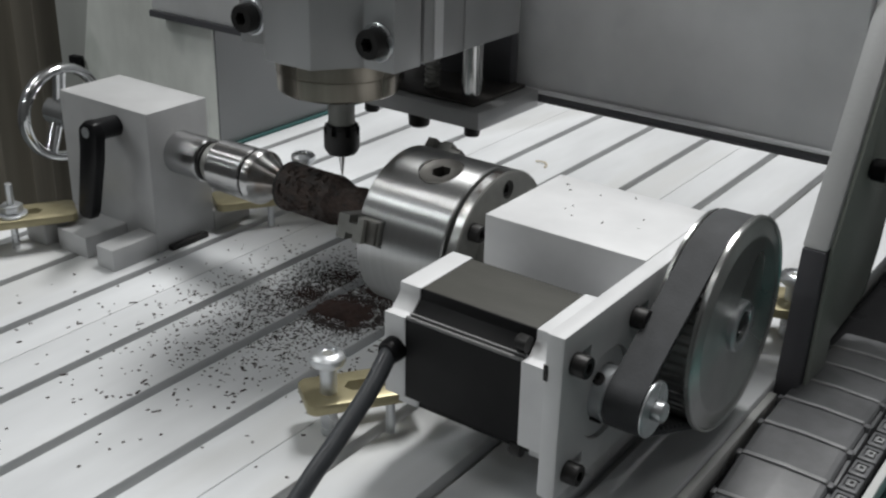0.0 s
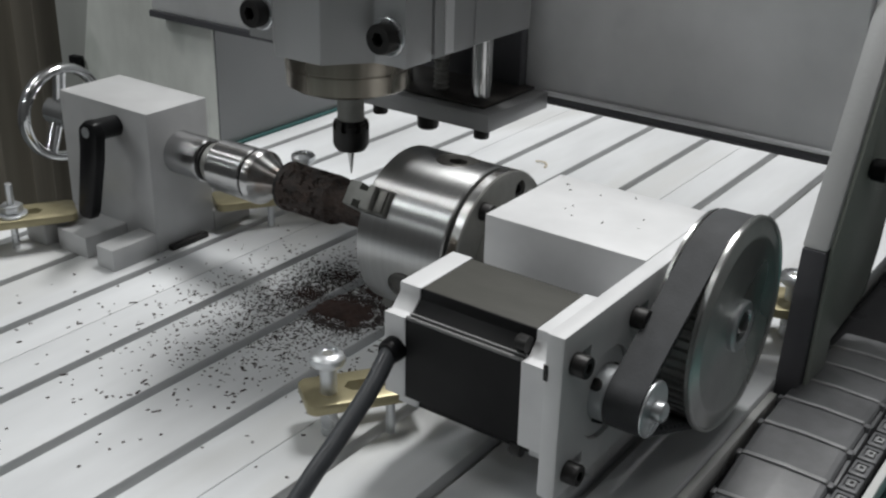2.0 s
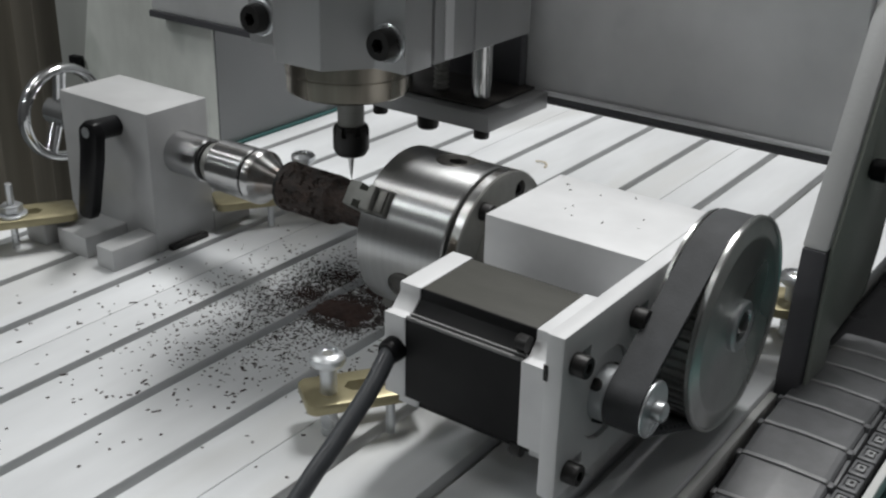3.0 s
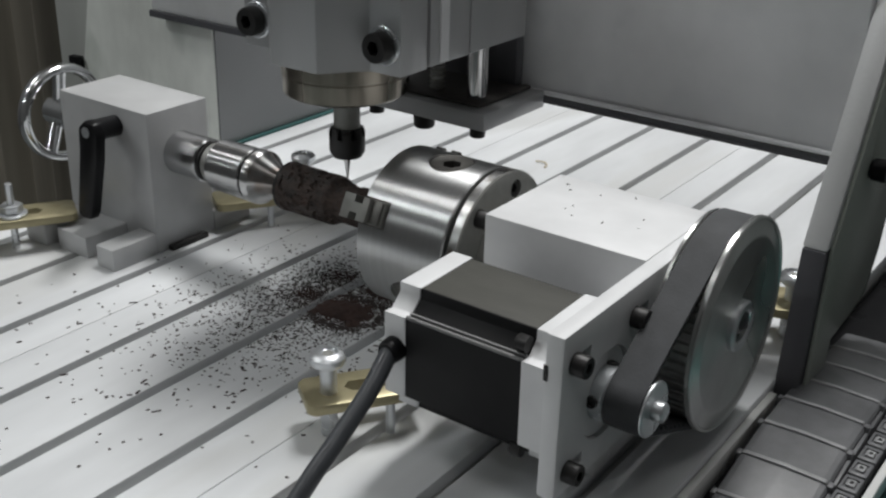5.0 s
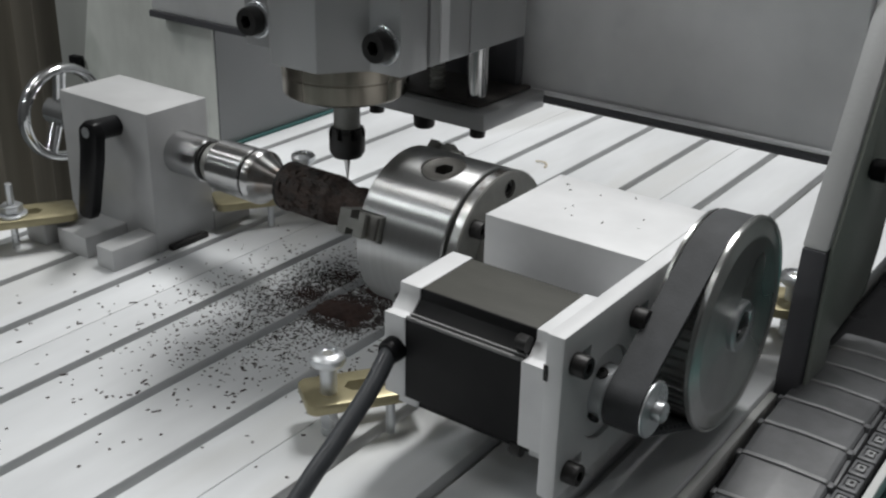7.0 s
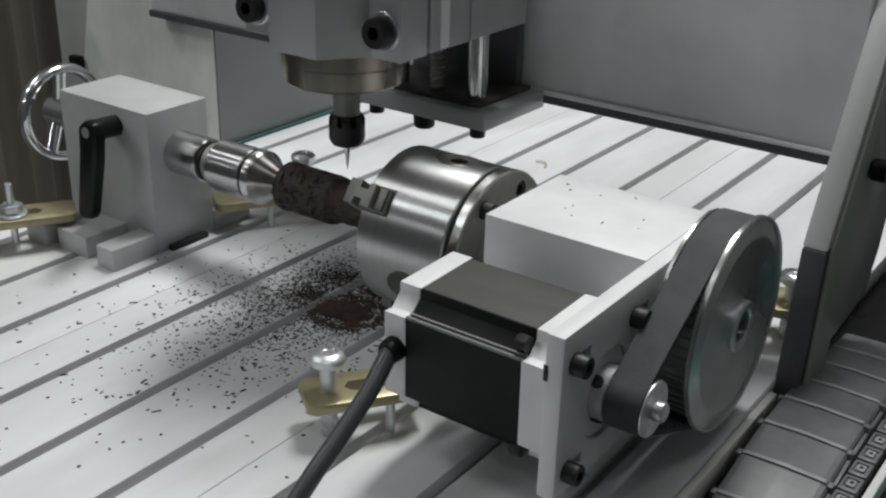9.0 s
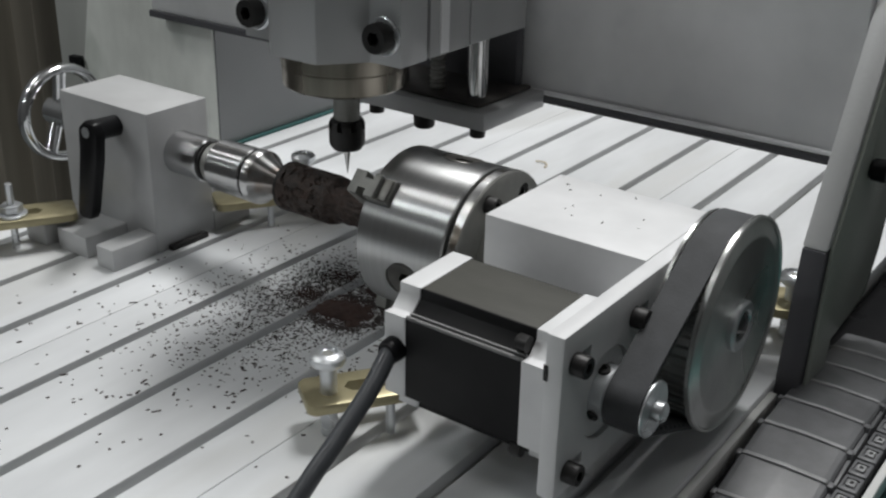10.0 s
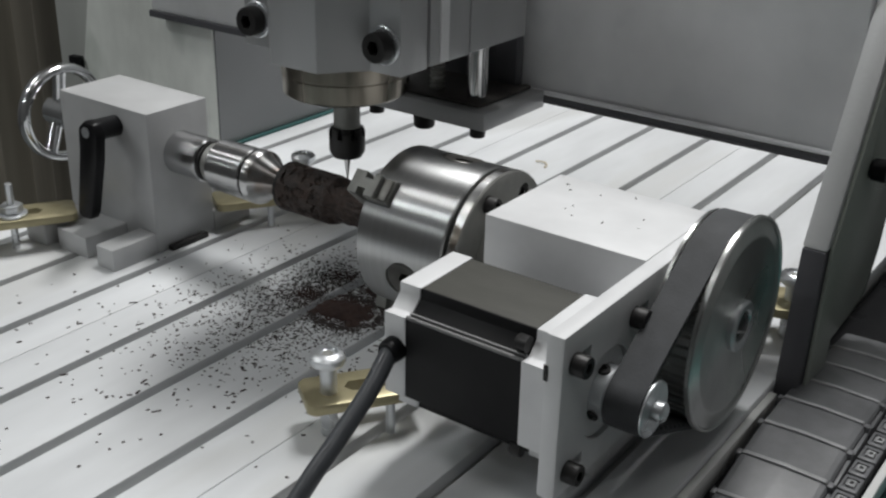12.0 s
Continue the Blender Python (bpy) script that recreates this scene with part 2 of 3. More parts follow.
def carved(bm, cutters):
    """The shape bm with the closed shapes cut away."""
    def ob_of(b):
        bmesh.ops.recalc_face_normals(b, faces=b.faces)
        me = bpy.data.meshes.new("tmp")
        b.to_mesh(me)
        b.free()
        return new("tmp", me)

    base = ob_of(bm)
    tools = [ob_of(c) for c in cutters]
    for tool in tools:
        md = base.modifiers.new("cut", "BOOLEAN")
        md.operation, md.object, md.solver = "DIFFERENCE", tool, "EXACT"
    bpy.context.view_layer.update()
    got = bpy.data.meshes.new_from_object(base.evaluated_get(bpy.context.evaluated_depsgraph_get()))
    out = bmesh.new()
    out.from_mesh(got)
    for o in (base, *tools):
        me = o.data
        bpy.data.objects.remove(o)
        bpy.data.meshes.remove(me)
    bpy.data.meshes.remove(got)
    return out


# ---- the room, plain walls that close the place ----
def room():
    solo("floor", box(-2200, 2200, -2400, 2200, -900, -860.2, 0), FLOORM, "dark grey workshop floor under the machine", "floor", kind="structure")
    solo("ceiling", box(-2200, 2200, -2400, 2200, 2650, 2700, 0), CEILM, "plain pale room ceiling", "ceiling", kind="structure")
    for n, c in (("wall_north", (-2200, 2200, 2200, 2250)), ("wall_south", (-2200, 2200, -2450, -2400)), ("wall_west", (-2250, -2200, -2400, 2200)), ("wall_east", (2200, 2250, -2400, 2200))):
        solo(n, box(c[0], c[1], c[2], c[3], -860, 2650, 0), ROOMM, "plain pale grey room wall", "wall", kind="structure")


# ---- the slotted machine table ----
SLOTS = (-258, -207.5, -158.5, -99.5, -50.5, -1.8, 55, 101.8, 151)
SEAMS = (-129, 28)
TABLE_X = (-282, 182)


def machine_table():
    t = thing("machine_table", "silver aluminium machine table with long parallel T-slots", "table", (0, 100, -20))
    part("base_plate", box(-281, 180, -299, 419, -20, -7.7, 0.5), SLOTM, t)
    cuts = sorted([(s, 3.15, True) for s in SLOTS] + [(s, 0.12, False) for s in SEAMS])
    left = TABLE_X[0]
    for s, half, slot in cuts + [(TABLE_X[1], 0, False)]:
        x0, x1 = left, s - half
        part("plank", box(x0, x1, -300, 420, -7.5, 0, 0.75), TABLE, t)
        left = s + half
    part("side_rail", box(182.2, 186.2, -300, 62, -16, -3.5, 0.6), SLOTM, t, "narrow grey rail along the table side")
    part("edge_strip", box(-281.4, -278.2, 136, 418, 0.1, 2.2, 0.3), TEAL, t, "thin teal strip along the table edge")


# ---- gantry behind the work ----
def gantry():
    g = thing("gantry", "grey metal gantry with a wide cross plate and two legs", "gantry", (0, 126, 0))
    part("cross_plate", box(-338, 181, 126, 134, 100, 280, 1.5), WALLG, g, "wide smooth grey cross plate")
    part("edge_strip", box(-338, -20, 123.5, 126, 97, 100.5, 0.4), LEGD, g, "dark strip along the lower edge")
    part("lower_lip", rod((-19, 123.4, 102.0), (181, 123.4, 102.0), 1.45, 16), ANOD, g, "pale rounded metal bead along the lower edge")
    # Thin dark boxes behind the bead and below the plate's lower edge.
    part("lip_backing", box(-19, 181, 123.6, 126, 97.5, 101.2, 0.4), LEGD, g, "dark strip behind the bead")
    part("under_strip", box(-338, 181, 123.4, 132, 95.6, 97.4, 0.4), LEGD, g, "dark strip under the cross plate")
    part("leg_front", prism([(-446, -860), (-446, 20), (-398, 214), (-284, 214), (-284, -860)], 135, 262, "y", 2), PALE, g, "pale mottled painted leg panel")
    part("leg_flank", box(-478, -340, 140, 258, -860, 214, 2), FLANK, g, "mid grey flank panel of the leg")
    part("leg_clip", box(-450.5, -439, 128, 134.8, 35, 46, 0.8), BLACKP, g, "small dark clip on the leg")
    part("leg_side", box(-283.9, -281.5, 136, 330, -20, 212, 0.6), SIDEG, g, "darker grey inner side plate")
    upper = [(77.5, 69), (151, 222), (228, 222), (176, 69)]
    part("leg", prism(upper, 181.2, 193.4, "x", 1.2), LEGG, g, "pale grey slanted side leg with milled edge")
    part("leg_cover", prism([(72, -38), (81, 69), (154, 219), (226, 219), (178, 69), (172, 40), (160, 16.5), (128, 12.8), (106, 11), (98, -38)], 193.6, 195.5, "x", 0.4), COVERD, g, "dark green-grey side cover")
    part("leg_bracket", prism([(65, -40), (77, 68.8), (174, 68.8), (158, 18), (106, 12), (100, -40)], 181.5, 193.1, "x", 0.8), LEGD, g, "dark grey lower leg bracket")
    part("knob", lathe([(195.6, 4.2), (197, 5.6), (203, 5.8), (204, 5.0)], 0, 120.5, 100, "x", 32), BLACKP, g, "round black knob")


room()
machine_table()
gantry()


# ---- tailstock ----
def tailstock():
    t = thing("tailstock", "silver anodised aluminium tailstock block with black clamping lever", "tailstock", (-209, 0, 0))
    part("body", box(-249.1, -169.3, -23.1, 23.1, 0.2, 87.7, 0.8), ANODT, t)
    part("foot", box(-223, -196, -54, -23.2, 0.2, 13.6, 0.7), ANODT, t)
    part("foot", box(-184, -169, -56, -23.2, 0.2, 13.6, 0.7), ANODT, t)
    part("foot", box(-223, -196, 23.2, 54, 0.2, 13.6, 0.7), ANODT, t)
    part("foot", box(-184, -169, 23.2, 54, 0.2, 13.6, 0.7), ANODT, t)
    part("foot", box(-249, -230, -58, -23.2, 0.2, 13.6, 0.7), ANODT, t)
    part("quill", lathe([(-171, 12.4), (-169, 13.0), (-144.6, 13.0), (-143.8, 12.2), (-143.6, 9.6), (-131, 9.6)], 0, 0, ZA, "x", 72), STEEL3, t, "polished steel quill")
    part("quill_ring", tube_ring([(-142.6, 9.4), (-142.6, 12.0), (-140.9, 12.0), (-140.9, 9.4)], 0, 0, ZA, "x", 56), BLACK, t, "dark ring on the quill end")
    part("quill_groove", tube_ring([(-139.4, 9.4), (-139.4, 11.9), (-134.6, 11.9), (-134.6, 9.4)], 0, 0, ZA, "x", 48), JAWM, t, "dull collar behind the centre")
    lev = part("lever", rod((-197.4, -22.5, 75.5), (-192, -46, 78.5), 6.3, 28), BLACKP, t, "black clamping lever")
    part("lever_arm", prism([(-199.5, 80), (-194, 85), (-186, 84), (-183.5, 78), (-186, 62), (-195.5, 27), (-198, 22.6), (-206, 22), (-209, 25), (-204, 50), (-201, 66)], -48, -40.5, "y", 1.6), BLACKP, lev)
    part("lever_cap", lathe([(0, 3.2), (0.8, 3.0)], -192, -48.8, 78.5, "y", 24), ZINC, lev, "steel lever screw")
    w = part("handwheel", tube_ring([(-281 + 5.2 * math.cos(a), 28.9 + 3.3 * math.sin(a)) for a in [2 * math.pi * i / 16 for i in range(16)]], 0, 0, ZA + 2, "x", 72), CHROME, t, "chromed handwheel")
    part("hub", lathe([(-292, 8), (-290, 9.5), (-262, 9.5), (-260, 8), (-249, 8)], 0, 0, ZA + 2, "x", 40), CHROME, w)
    for deg in (88, 243, 342):
        a = radians(deg)
        part("spoke", rod((-284, 8 * math.cos(a), ZA + 2 + 8 * math.sin(a)), (-281, 28 * math.cos(a), ZA + 2 + 28 * math.sin(a)), 4.2), CHROME, w)
    part("key_strip", box(-168.9, -165, -15, 14, 0.2, 3.5, 0.4), BLACK, t, "black guide strip at the base")


def live_centre():
    t = thing("live_centre", "polished steel live centre held in the tailstock quill", "lathe centre", (-143, 0, ZA))
    part("body", lathe([(-133.4, 13.6), (-132.4, 15.1), (-107, 15.3), (-106.2, 14.6)], 0, 0, ZA, "x", 72), STEEL3, t)
    part("seal_groove", lathe([(-106.2, 13.8), (-104.6, 13.8)], 0, 0, ZA, "x", 60), BLACK, t, "black seal groove")
    part("point", lathe([(-104.6, 14.8), (-104, 15.4), (-99.4, 15.4), (-98.4, 14.8), (-97.4, 13.2), (-80, 4.4), (-77.5, 2.6)], 0, 0, ZA, "x", 72), POINTM, t, "bright conical point with a brown heat stain")


# ---- workpiece and chuck ----
def workpiece():
    def rough(a, t, r):
        p = Vector((a * 0.16, 2.2 * math.cos(t), 2.2 * math.sin(t)))
        n = noise.noise(p) + 0.7 * noise.noise(p * 2.6 + Vector((5, 1, 2))) + 0.5 * noise.noise(p * 5.3) + 0.4 * noise.noise(p * 11.0)
        band = 0.25 * math.sin(a * 0.9) * noise.noise(p * 0.5)
        neck = min(1.0, max(0.0, (a + 45 + 2.5 * n) / 7))
        if neck > 0:
            return -0.3 - 2.5 * neck * neck * (3 - 2 * neck) - 0.02 * (a + 45) + (0.34 + 0.3 * neck) * n
        k = min(1.0, max(0.0, (n + band - 0.05) / 0.4))
        return (-1.2 * k * k * (3 - 2 * k) if a > -76 else 0.1) + 0.34 * n
    rows = [(-80, 11.5), (-79.4, 13.3)] + [(-79 + 0.55 * i, 13.6) for i in range(165)]
    t = thing("carved_cylinder", "dark brown scorched wooden cylinder being engraved between chuck and centre", "workpiece", (-40, 0, ZA))
    part("body", lathe(rows, 0, 0, ZA, "x", 160, wobble=rough), WOODM, t)
    part("end_rim", tube_ring([(-80.3, 11.0), (-80.3, 13.7), (-79.0, 14.0), (-78.4, 13.8), (-78.4, 11)], 0, 0, ZA, "x", 80), BLACK, t, "charred black end rim")
    return t


JAW0 = 165.5


def chuck():
    t = thing("lathe_chuck", "turned steel three-jaw chuck with key sockets", "chuck", (0, 0, ZA))
    body = lathe([(1.6, 36), (1.6, 39.3), (2.8, 40.5), (51.8, 40.5), (52.6, 39.8)], 0, 0, ZA, "x", 128)
    cutters = []
    for k in range(3):
        a = radians(JAW0 + 120 * k)
        c = box(-5, 18, -6.9, 6.9, 12, 60, 0)
        c.transform(Matrix.Rotation(a - math.pi / 2, 4, "X"))
        c.transform(Matrix.Translation((0, 0, ZA)))
        cutters.append(c)
        h = lathe([(30, 11.3), (50, 11.3)], 31, 0, 0, "z", 48)
        h.transform(Matrix.Rotation(a - radians(60) - math.pi / 2, 4, "X"))
        h.transform(Matrix.Translation((0, 0, ZA)))
        cutters.append(h)
    part("body", carved(body, cutters), STEEL, t, "finely turned steel chuck body")
    part("groove", lathe([(52.6, 37.4), (54.8, 37.4)], 0, 0, ZA, "x", 96), BLACK, t)
    holes = []
    for off in (22, 82, 142, 202, 262, 322):
        b = radians(JAW0 - off)
        holes.append(lathe([(57, 4.6), (66, 4.6)], 0, 31.5 * math.cos(b), ZA + 31.5 * math.sin(b), "x", 24))
    part("back_plate", carved(lathe([(54.8, 39.8), (55.4, 40.4), (60.0, 40.4), (60.6, 39.8), (60.6, 22), (72, 22)], 0, 0, ZA, "x", 128), holes), JAWM, t, "dull steel back plate with bolt holes")
    part("back_rim", tube_ring([(55.2, 39.6), (55.6, 40.6), (59.8, 40.6), (60.2, 39.6)], 0, 0, ZA, "x", 128), RIMD, t, "soiled bright rim of the back plate")
    for k in range(3):
        a = radians(JAW0 + 120 * k)
        turn_m = Matrix.Translation((0, 0, ZA)) @ Matrix.Rotation(a - math.pi / 2, 4, "X")
        j = prism([(-5.5, 14.5), (-5.5, 46.6), (10.2, 46.6), (10.2, 43.2), (16.6, 42.4), (16.6, 14.5)], -6.2, 6.2, "y", 0.5)
        j = carved(j, [box(0, 4.6, -10, -2.6, 40, 60, 0), box(1.4, 6.6, 2.6, 10, 40, 60, 0)])
        j.transform(turn_m)
        jaw = part("jaw", j, JAWM, t, "dull stepped steel jaw")
        st = box(10.6, 16.2, -5.6, 5.6, 41, 44.2, 0.5)
        st.transform(turn_m)
        part("jaw_step", st, SOCKM, jaw, "dark lower jaw step")
        pin = carved(lathe([(30, 11), (39.2, 11), (39.6, 10.4), (38.8, 7.4)], 31, 0, 0, "z", 48), [lathe([(31, 5.0), (60, 5.0)], 31, 0, 0, "z", 6)])
        pin.transform(Matrix.Translation((0, 0, ZA)) @ Matrix.Rotation(a - radians(60) - math.pi / 2, 4, "X"))
        part("key_socket", pin, SOCKM, t, "dark key socket with a deep hole")
        for off in (22, 82):
            b = a - radians(off)
            c = Vector((57.1, 31.5 * math.cos(b), ZA + 31.5 * math.sin(b)))
            tall = off == 22
            part("bolt", socket_screw(c, (1, 0, 0), 4.3 if tall else 4.1, 8.6 if tall else 2.3, None, 0.6), BLACK, t, "black socket screw")
    return t


# ---- rotary headstock, motor and belt drive ----
MY, MZ = -75.5, 53.8


def headstock():
    t = thing("rotary_headstock", "silver aluminium rotary axis headstock with motor plate", "headstock", (112, 0, 0))
    part("block", box(72, 151.9, -33.3, 33.3, 26, 92.9, 0.8), ANOD, t, "square anodised bearing block")
    part("base", box(76, 150, -46, 46, 0.2, 25.9, 0.8), ANOD, t)
    part("foot", box(86, 99, -57, -46.1, 0.2, 13.6, 0.7), ANOD, t)
    part("foot", box(111, 150, -60, -46.1, 0.2, 13.6, 0.7), ANOD, t)
    part("motor_plate", carved(box(152, 159.6, -112, 35, 22.5, 92.9, 0.7), [lathe([(145, 19.5), (170, 19.5)], 0, MY, MZ, "x", 64)] + [box(156, 170, MY + sy - 7, MY + sy + 8, MZ + sz - 0.6, MZ + sz + 4.6, 0) for sy in (-23.5, 23.5) for sz in (-23.5, 23.5)]), ANOD, t, "thick anodised motor plate")
    part("slot_mark", box(151.7, 153.6, -112.4, -110, 73.5, 80, 0.2), BLACK, t, "small dark slot in the plate edge")
    for y, z in ((MY + 23.5, MZ + 23.5), (MY - 23.5, MZ + 23.5), (MY - 23.5, MZ - 23.5), (MY + 23.5, MZ - 23.5)):
        part("bolt", socket_screw((159.7, y - 4.5, z + 2), (1, 0, 0), 4.4, 6.0), BLACK, t, "black socket screw")


def square_cut(h, c, s):
    """A square outline of half-width h with stepped corners of size c, the step set in by s."""
    q = [(h, -(h - c)), (h, h - c), (h - s, h - c), (h - c, h - s), (h - c, h)]
    out = []
    for k in range(4):
        a = math.pi / 2 * k
        for y, z in q:
            out.append((MY + y * math.cos(a) - z * math.sin(a), MZ + y * math.sin(a) + z * math.cos(a)))
    return out


def stepper():
    t = thing("stepper_motor", "black square stepper motor with pale metal end caps", "motor", (115, MY, MZ - 28))
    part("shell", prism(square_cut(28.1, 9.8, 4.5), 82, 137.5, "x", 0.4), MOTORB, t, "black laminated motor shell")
    # Thin sheet, paler than the shell, on the top face only.
    part("top_sheet", box(82.4, 137.2, MY - 17.8, MY + 17.8, MZ + 27.6, MZ + 28.3, 0.1), MOTORT, t, "smooth dark grey top face")
    part("rib", rod((82, MY - 27.4, MZ + 18.6), (137.5, MY - 27.4, MZ + 18.6), 0.9, 10), RIBM, t, "thin grey edge line")
    part("rib", rod((82, MY - 24.6, MZ + 19.0), (137.5, MY - 24.6, MZ + 19.0), 0.7, 10), RIBM, t)
    part("rear_cap", prism(square_cut(28.6, 9.8, 4.5), 71.5, 82, "x", 0.8), ANOD, t, "pale cast rear end cap")
    part("front_cap", prism(square_cut(28.6, 9.8, 4.5), 137.5, 151.9, "x", 0.8), ANOD, t, "pale cast front end cap")
    part("corner_bolt", socket_screw((137.5, MY - 23.5, MZ + 23.5), (-1, 0, 0), 3.5, 5), BLACK, t)
    part("corner_bolt", socket_screw((137.5, MY - 23.5, MZ - 23.5), (-1, 0, 0), 3.5, 5), BLACK, t)
    part("pilot", tube_ring([(152, 11.8), (152, 19.2), (157.5, 19.2), (158, 18.6), (158, 11.8)], 0, MY, MZ, "x", 64), ANOD, t, "pale round pilot boss")
    part("cable_gland", lathe([(-6, 4.2), (-4, 5.2), (0, 5.6), (4, 5.6)], 77, MY - 28.5, 57, "y", 28), BLACKP, t, "black cable gland")


def motor_cable():
    solo("motor_cable", sweep([(77, -104, 57.5), (77.3, -109, 56), (78.6, -122, 46.5), (78.2, -140, 34), (78, -155, 25), (77.4, -168, 15.5), (76, -182, 7.2), (75, -200, 4.1), (75, -262, 4.1)], 3.9), CABLE, "thick dark grey motor cable hanging from the motor", "cable")


BR, SR = 45.6, 10.2


def big_pulley():
    t = thing("timing_pulley", "large zinc-plated timing pulley with flanges and hub bore", "pulley", (170, 0, ZA))
    part("front_flange", lathe([(179.6, 43), (179.8, 47.8), (180.2, 48.5), (181.6, 48.3), (182.2, 47.2), (182.3, 41.6), (182.9, 40.6), (183.0, 38.8), (182.4, 37.6), (181.9, 16)], 0, 0, ZA, "x", 128), PULLEY, t, "dished grey metal flange")
    part("back_flange", lathe([(161.4, 40), (161.4, 46.6), (162.8, 46.6), (163.2, 44)], 0, 0, ZA, "x", 128), PULLEY, t)
    n = 60
    teeth = []
    for i in range(n):
        for d, r in ((0.1, BR - 2.2), (0.35, BR - 2.2), (0.5, BR - 0.4), (0.95, BR - 0.4)):
            a = 2 * math.pi * (i + d) / n
            teeth.append((r * math.cos(a), ZA + r * math.sin(a)))
    part("toothed_rim", prism(teeth, 163.2, 179.9, "x", 0), PULLEY, t)
    part("hub", tube_ring([(181.5, 7), (181.5, 11.6), (184.1, 11.6), (184.9, 10.8), (184.9, 7.8), (184.3, 7)], 0, 0, ZA, "x", 64), ZINC, t, "bright hub with open bore")
    part("bore", lathe([(176, 7.2), (182.3, 7.2)], 0, 0, ZA, "x", 40), BLACK, t, "dark shaft bore")
    part("rim_ring", tube_ring([(181.4, 46.4), (181.4, 48.2), (182.2, 48.5), (182.8, 47.8), (182.8, 47.0), (182.2, 46.4)], 0, 0, ZA, "x", 96), PULLEY, t, "bright turned rim")
    part("rivet", rod((176.6, -36.4, ZA + 27.6), (178.6, -36.4, ZA + 27.6), 1.5), ZINC, t, "bright rivet at the rim")
    return t


def small_pulley():
    t = thing("motor_pulley", "small bright timing pulley on the motor shaft", "pulley", (170, MY, MZ))
    part("clamp_hub", lathe([(152.5, 10.8), (153, 11.5), (163.2, 11.5), (164.2, 10.8)], 0, MY, MZ, "x", 40), ZINC, t, "bright clamping hub with set screws")
    part("toothed_rim", lathe([(164.4, SR - 1), (179.6, SR - 1)], 0, MY, MZ, "x", 32), PULLEY, t)
    part("end_flange", lathe([(179.4, 10.6), (179.6, 11.6), (180.4, 11.6), (180.8, 11.0)], 0, MY, MZ, "x", 48), ZINC, t)
    part("shaft", lathe([(179.5, 4.2), (184.5, 4.2), (185.2, 3.4)], 0, MY, MZ, "x", 32), ZINC, t, "steel shaft end")
    for k in range(3):
        a = radians(128 + 105 * k)
        part("set_screw", socket_screw((159.5, MY + 11.1 * math.cos(a), MZ + 11.1 * math.sin(a)), (0, math.cos(a), math.sin(a)), 2.6, 1.4), BLACK, t)
    return t


def belt():
    t = thing("timing_belt", "black rubber timing belt round both pulleys", "belt", (170, -45, 60))
    d = Vector((MY, MZ - ZA))
    dist, ang = d.length, math.atan2(d.y, d.x)
    off = math.acos((BR - SR) / dist)

    def loop(extra):
        pts = []
        n1, n2 = 90, 40
        for i in range(n1 + 1):
            a = ang + off + (2 * math.pi - 2 * off) * i / n1
            pts.append(((BR + extra) * math.cos(a), ZA + (BR + extra) * math.sin(a)))
        for i in range(n2 + 1):
            a = ang - off + 2 * off * i / n2
            pts.append((MY + (SR + extra) * math.cos(a), MZ + (SR + extra) * math.sin(a)))
        return pts
    inner, outer = loop(0.0), loop(1.7)
    b = bmesh.new()
    rows = []
    for x, lp in ((164.2, inner), (164.2, outer), (179.2, outer), (179.2, inner)):
        rows.append([b.verts.new((x, p[0], p[1])) for p in lp])
    n = len(inner)
    for u, w in zip(rows, rows[1:] + rows[:1]):
        for i in range(n):
            b.faces.new((u[i], u[(i + 1) % n], w[(i + 1) % n], w[i]))
    part("band", b, RUBBER, t)
    lower = loop(-0.7)
    # teeth on the straight runs, inner side
    for (pa, pb) in ((lower[91 + 40], lower[0]), (lower[90], lower[91])):
        pa, pb = Vector(pa), Vector(pb)
        run = pb - pa
        cnt = int(run.length / 5)
        nrm = Vector((-run.y, run.x)).normalized()
        for i in range(1, cnt):
            c = pa + run * (i / cnt)
            u = run.normalized() * 1.2
            k = nrm * 0.8
            part("tooth", prism([tuple(c - u - k), tuple(c + u - k), tuple(c + u + k), tuple(c - u + k)], 164.4, 179.0, "x", 0), RUBBER, t)


tailstock()
live_centre()
WORK = workpiece()
CHUCK = chuck()
headstock()
stepper()
motor_cable()
BIGP = big_pulley()
SMALLP = small_pulley()
belt()


# ---- spindle head and Z stage ----
XS = -34.8


def z_stage():
    t = thing("z_stage", "grey Z-axis frame with bottom plate, guide rods and lead screw", "slide", (XS, 100, 94))
    part("bottom_plate", box(XS - 46, XS + 46, 59, 121, 94, 104, 0.9), ANOD2, t, "grey bottom plate")
    part("pad", box(XS - 42, XS + 38, 66, 119, 104.1, 106, 0.5), PADM, t, "worn black pad on the plate")
    part("back_plate", box(XS - 44, XS + 31, 113, 120.5, 104.2, 255, 0.8), LEGD, t, "dark back plate behind the guide rods")
    for s in (-27.5, 27.5):
        part("guide_rod", lathe([(104, 5.8), (262, 5.8)], XS + s, 79, 0, "z", 40), STEEL2, t, "polished guide rod")
        part("cap_screw", socket_screw((XS + s * 1.3, 68.3, 93.9), (0, 0, -1), 4.4, 6.5), BLACK, t)
    part("lead_screw", lathe([(104 + i * 0.75, 4.6 if i % 4 < 2 else 3.7) for i in range(205)], XS, 79, 0, "z", 20), JAWM, t, "threaded lead screw")
    part("screw_end", lathe([(86, 5.0), (87, 6.0), (93.9, 6.4)], XS, 67, 0, "z", 24), BLACK, t, "knurled black screw end")
    return t


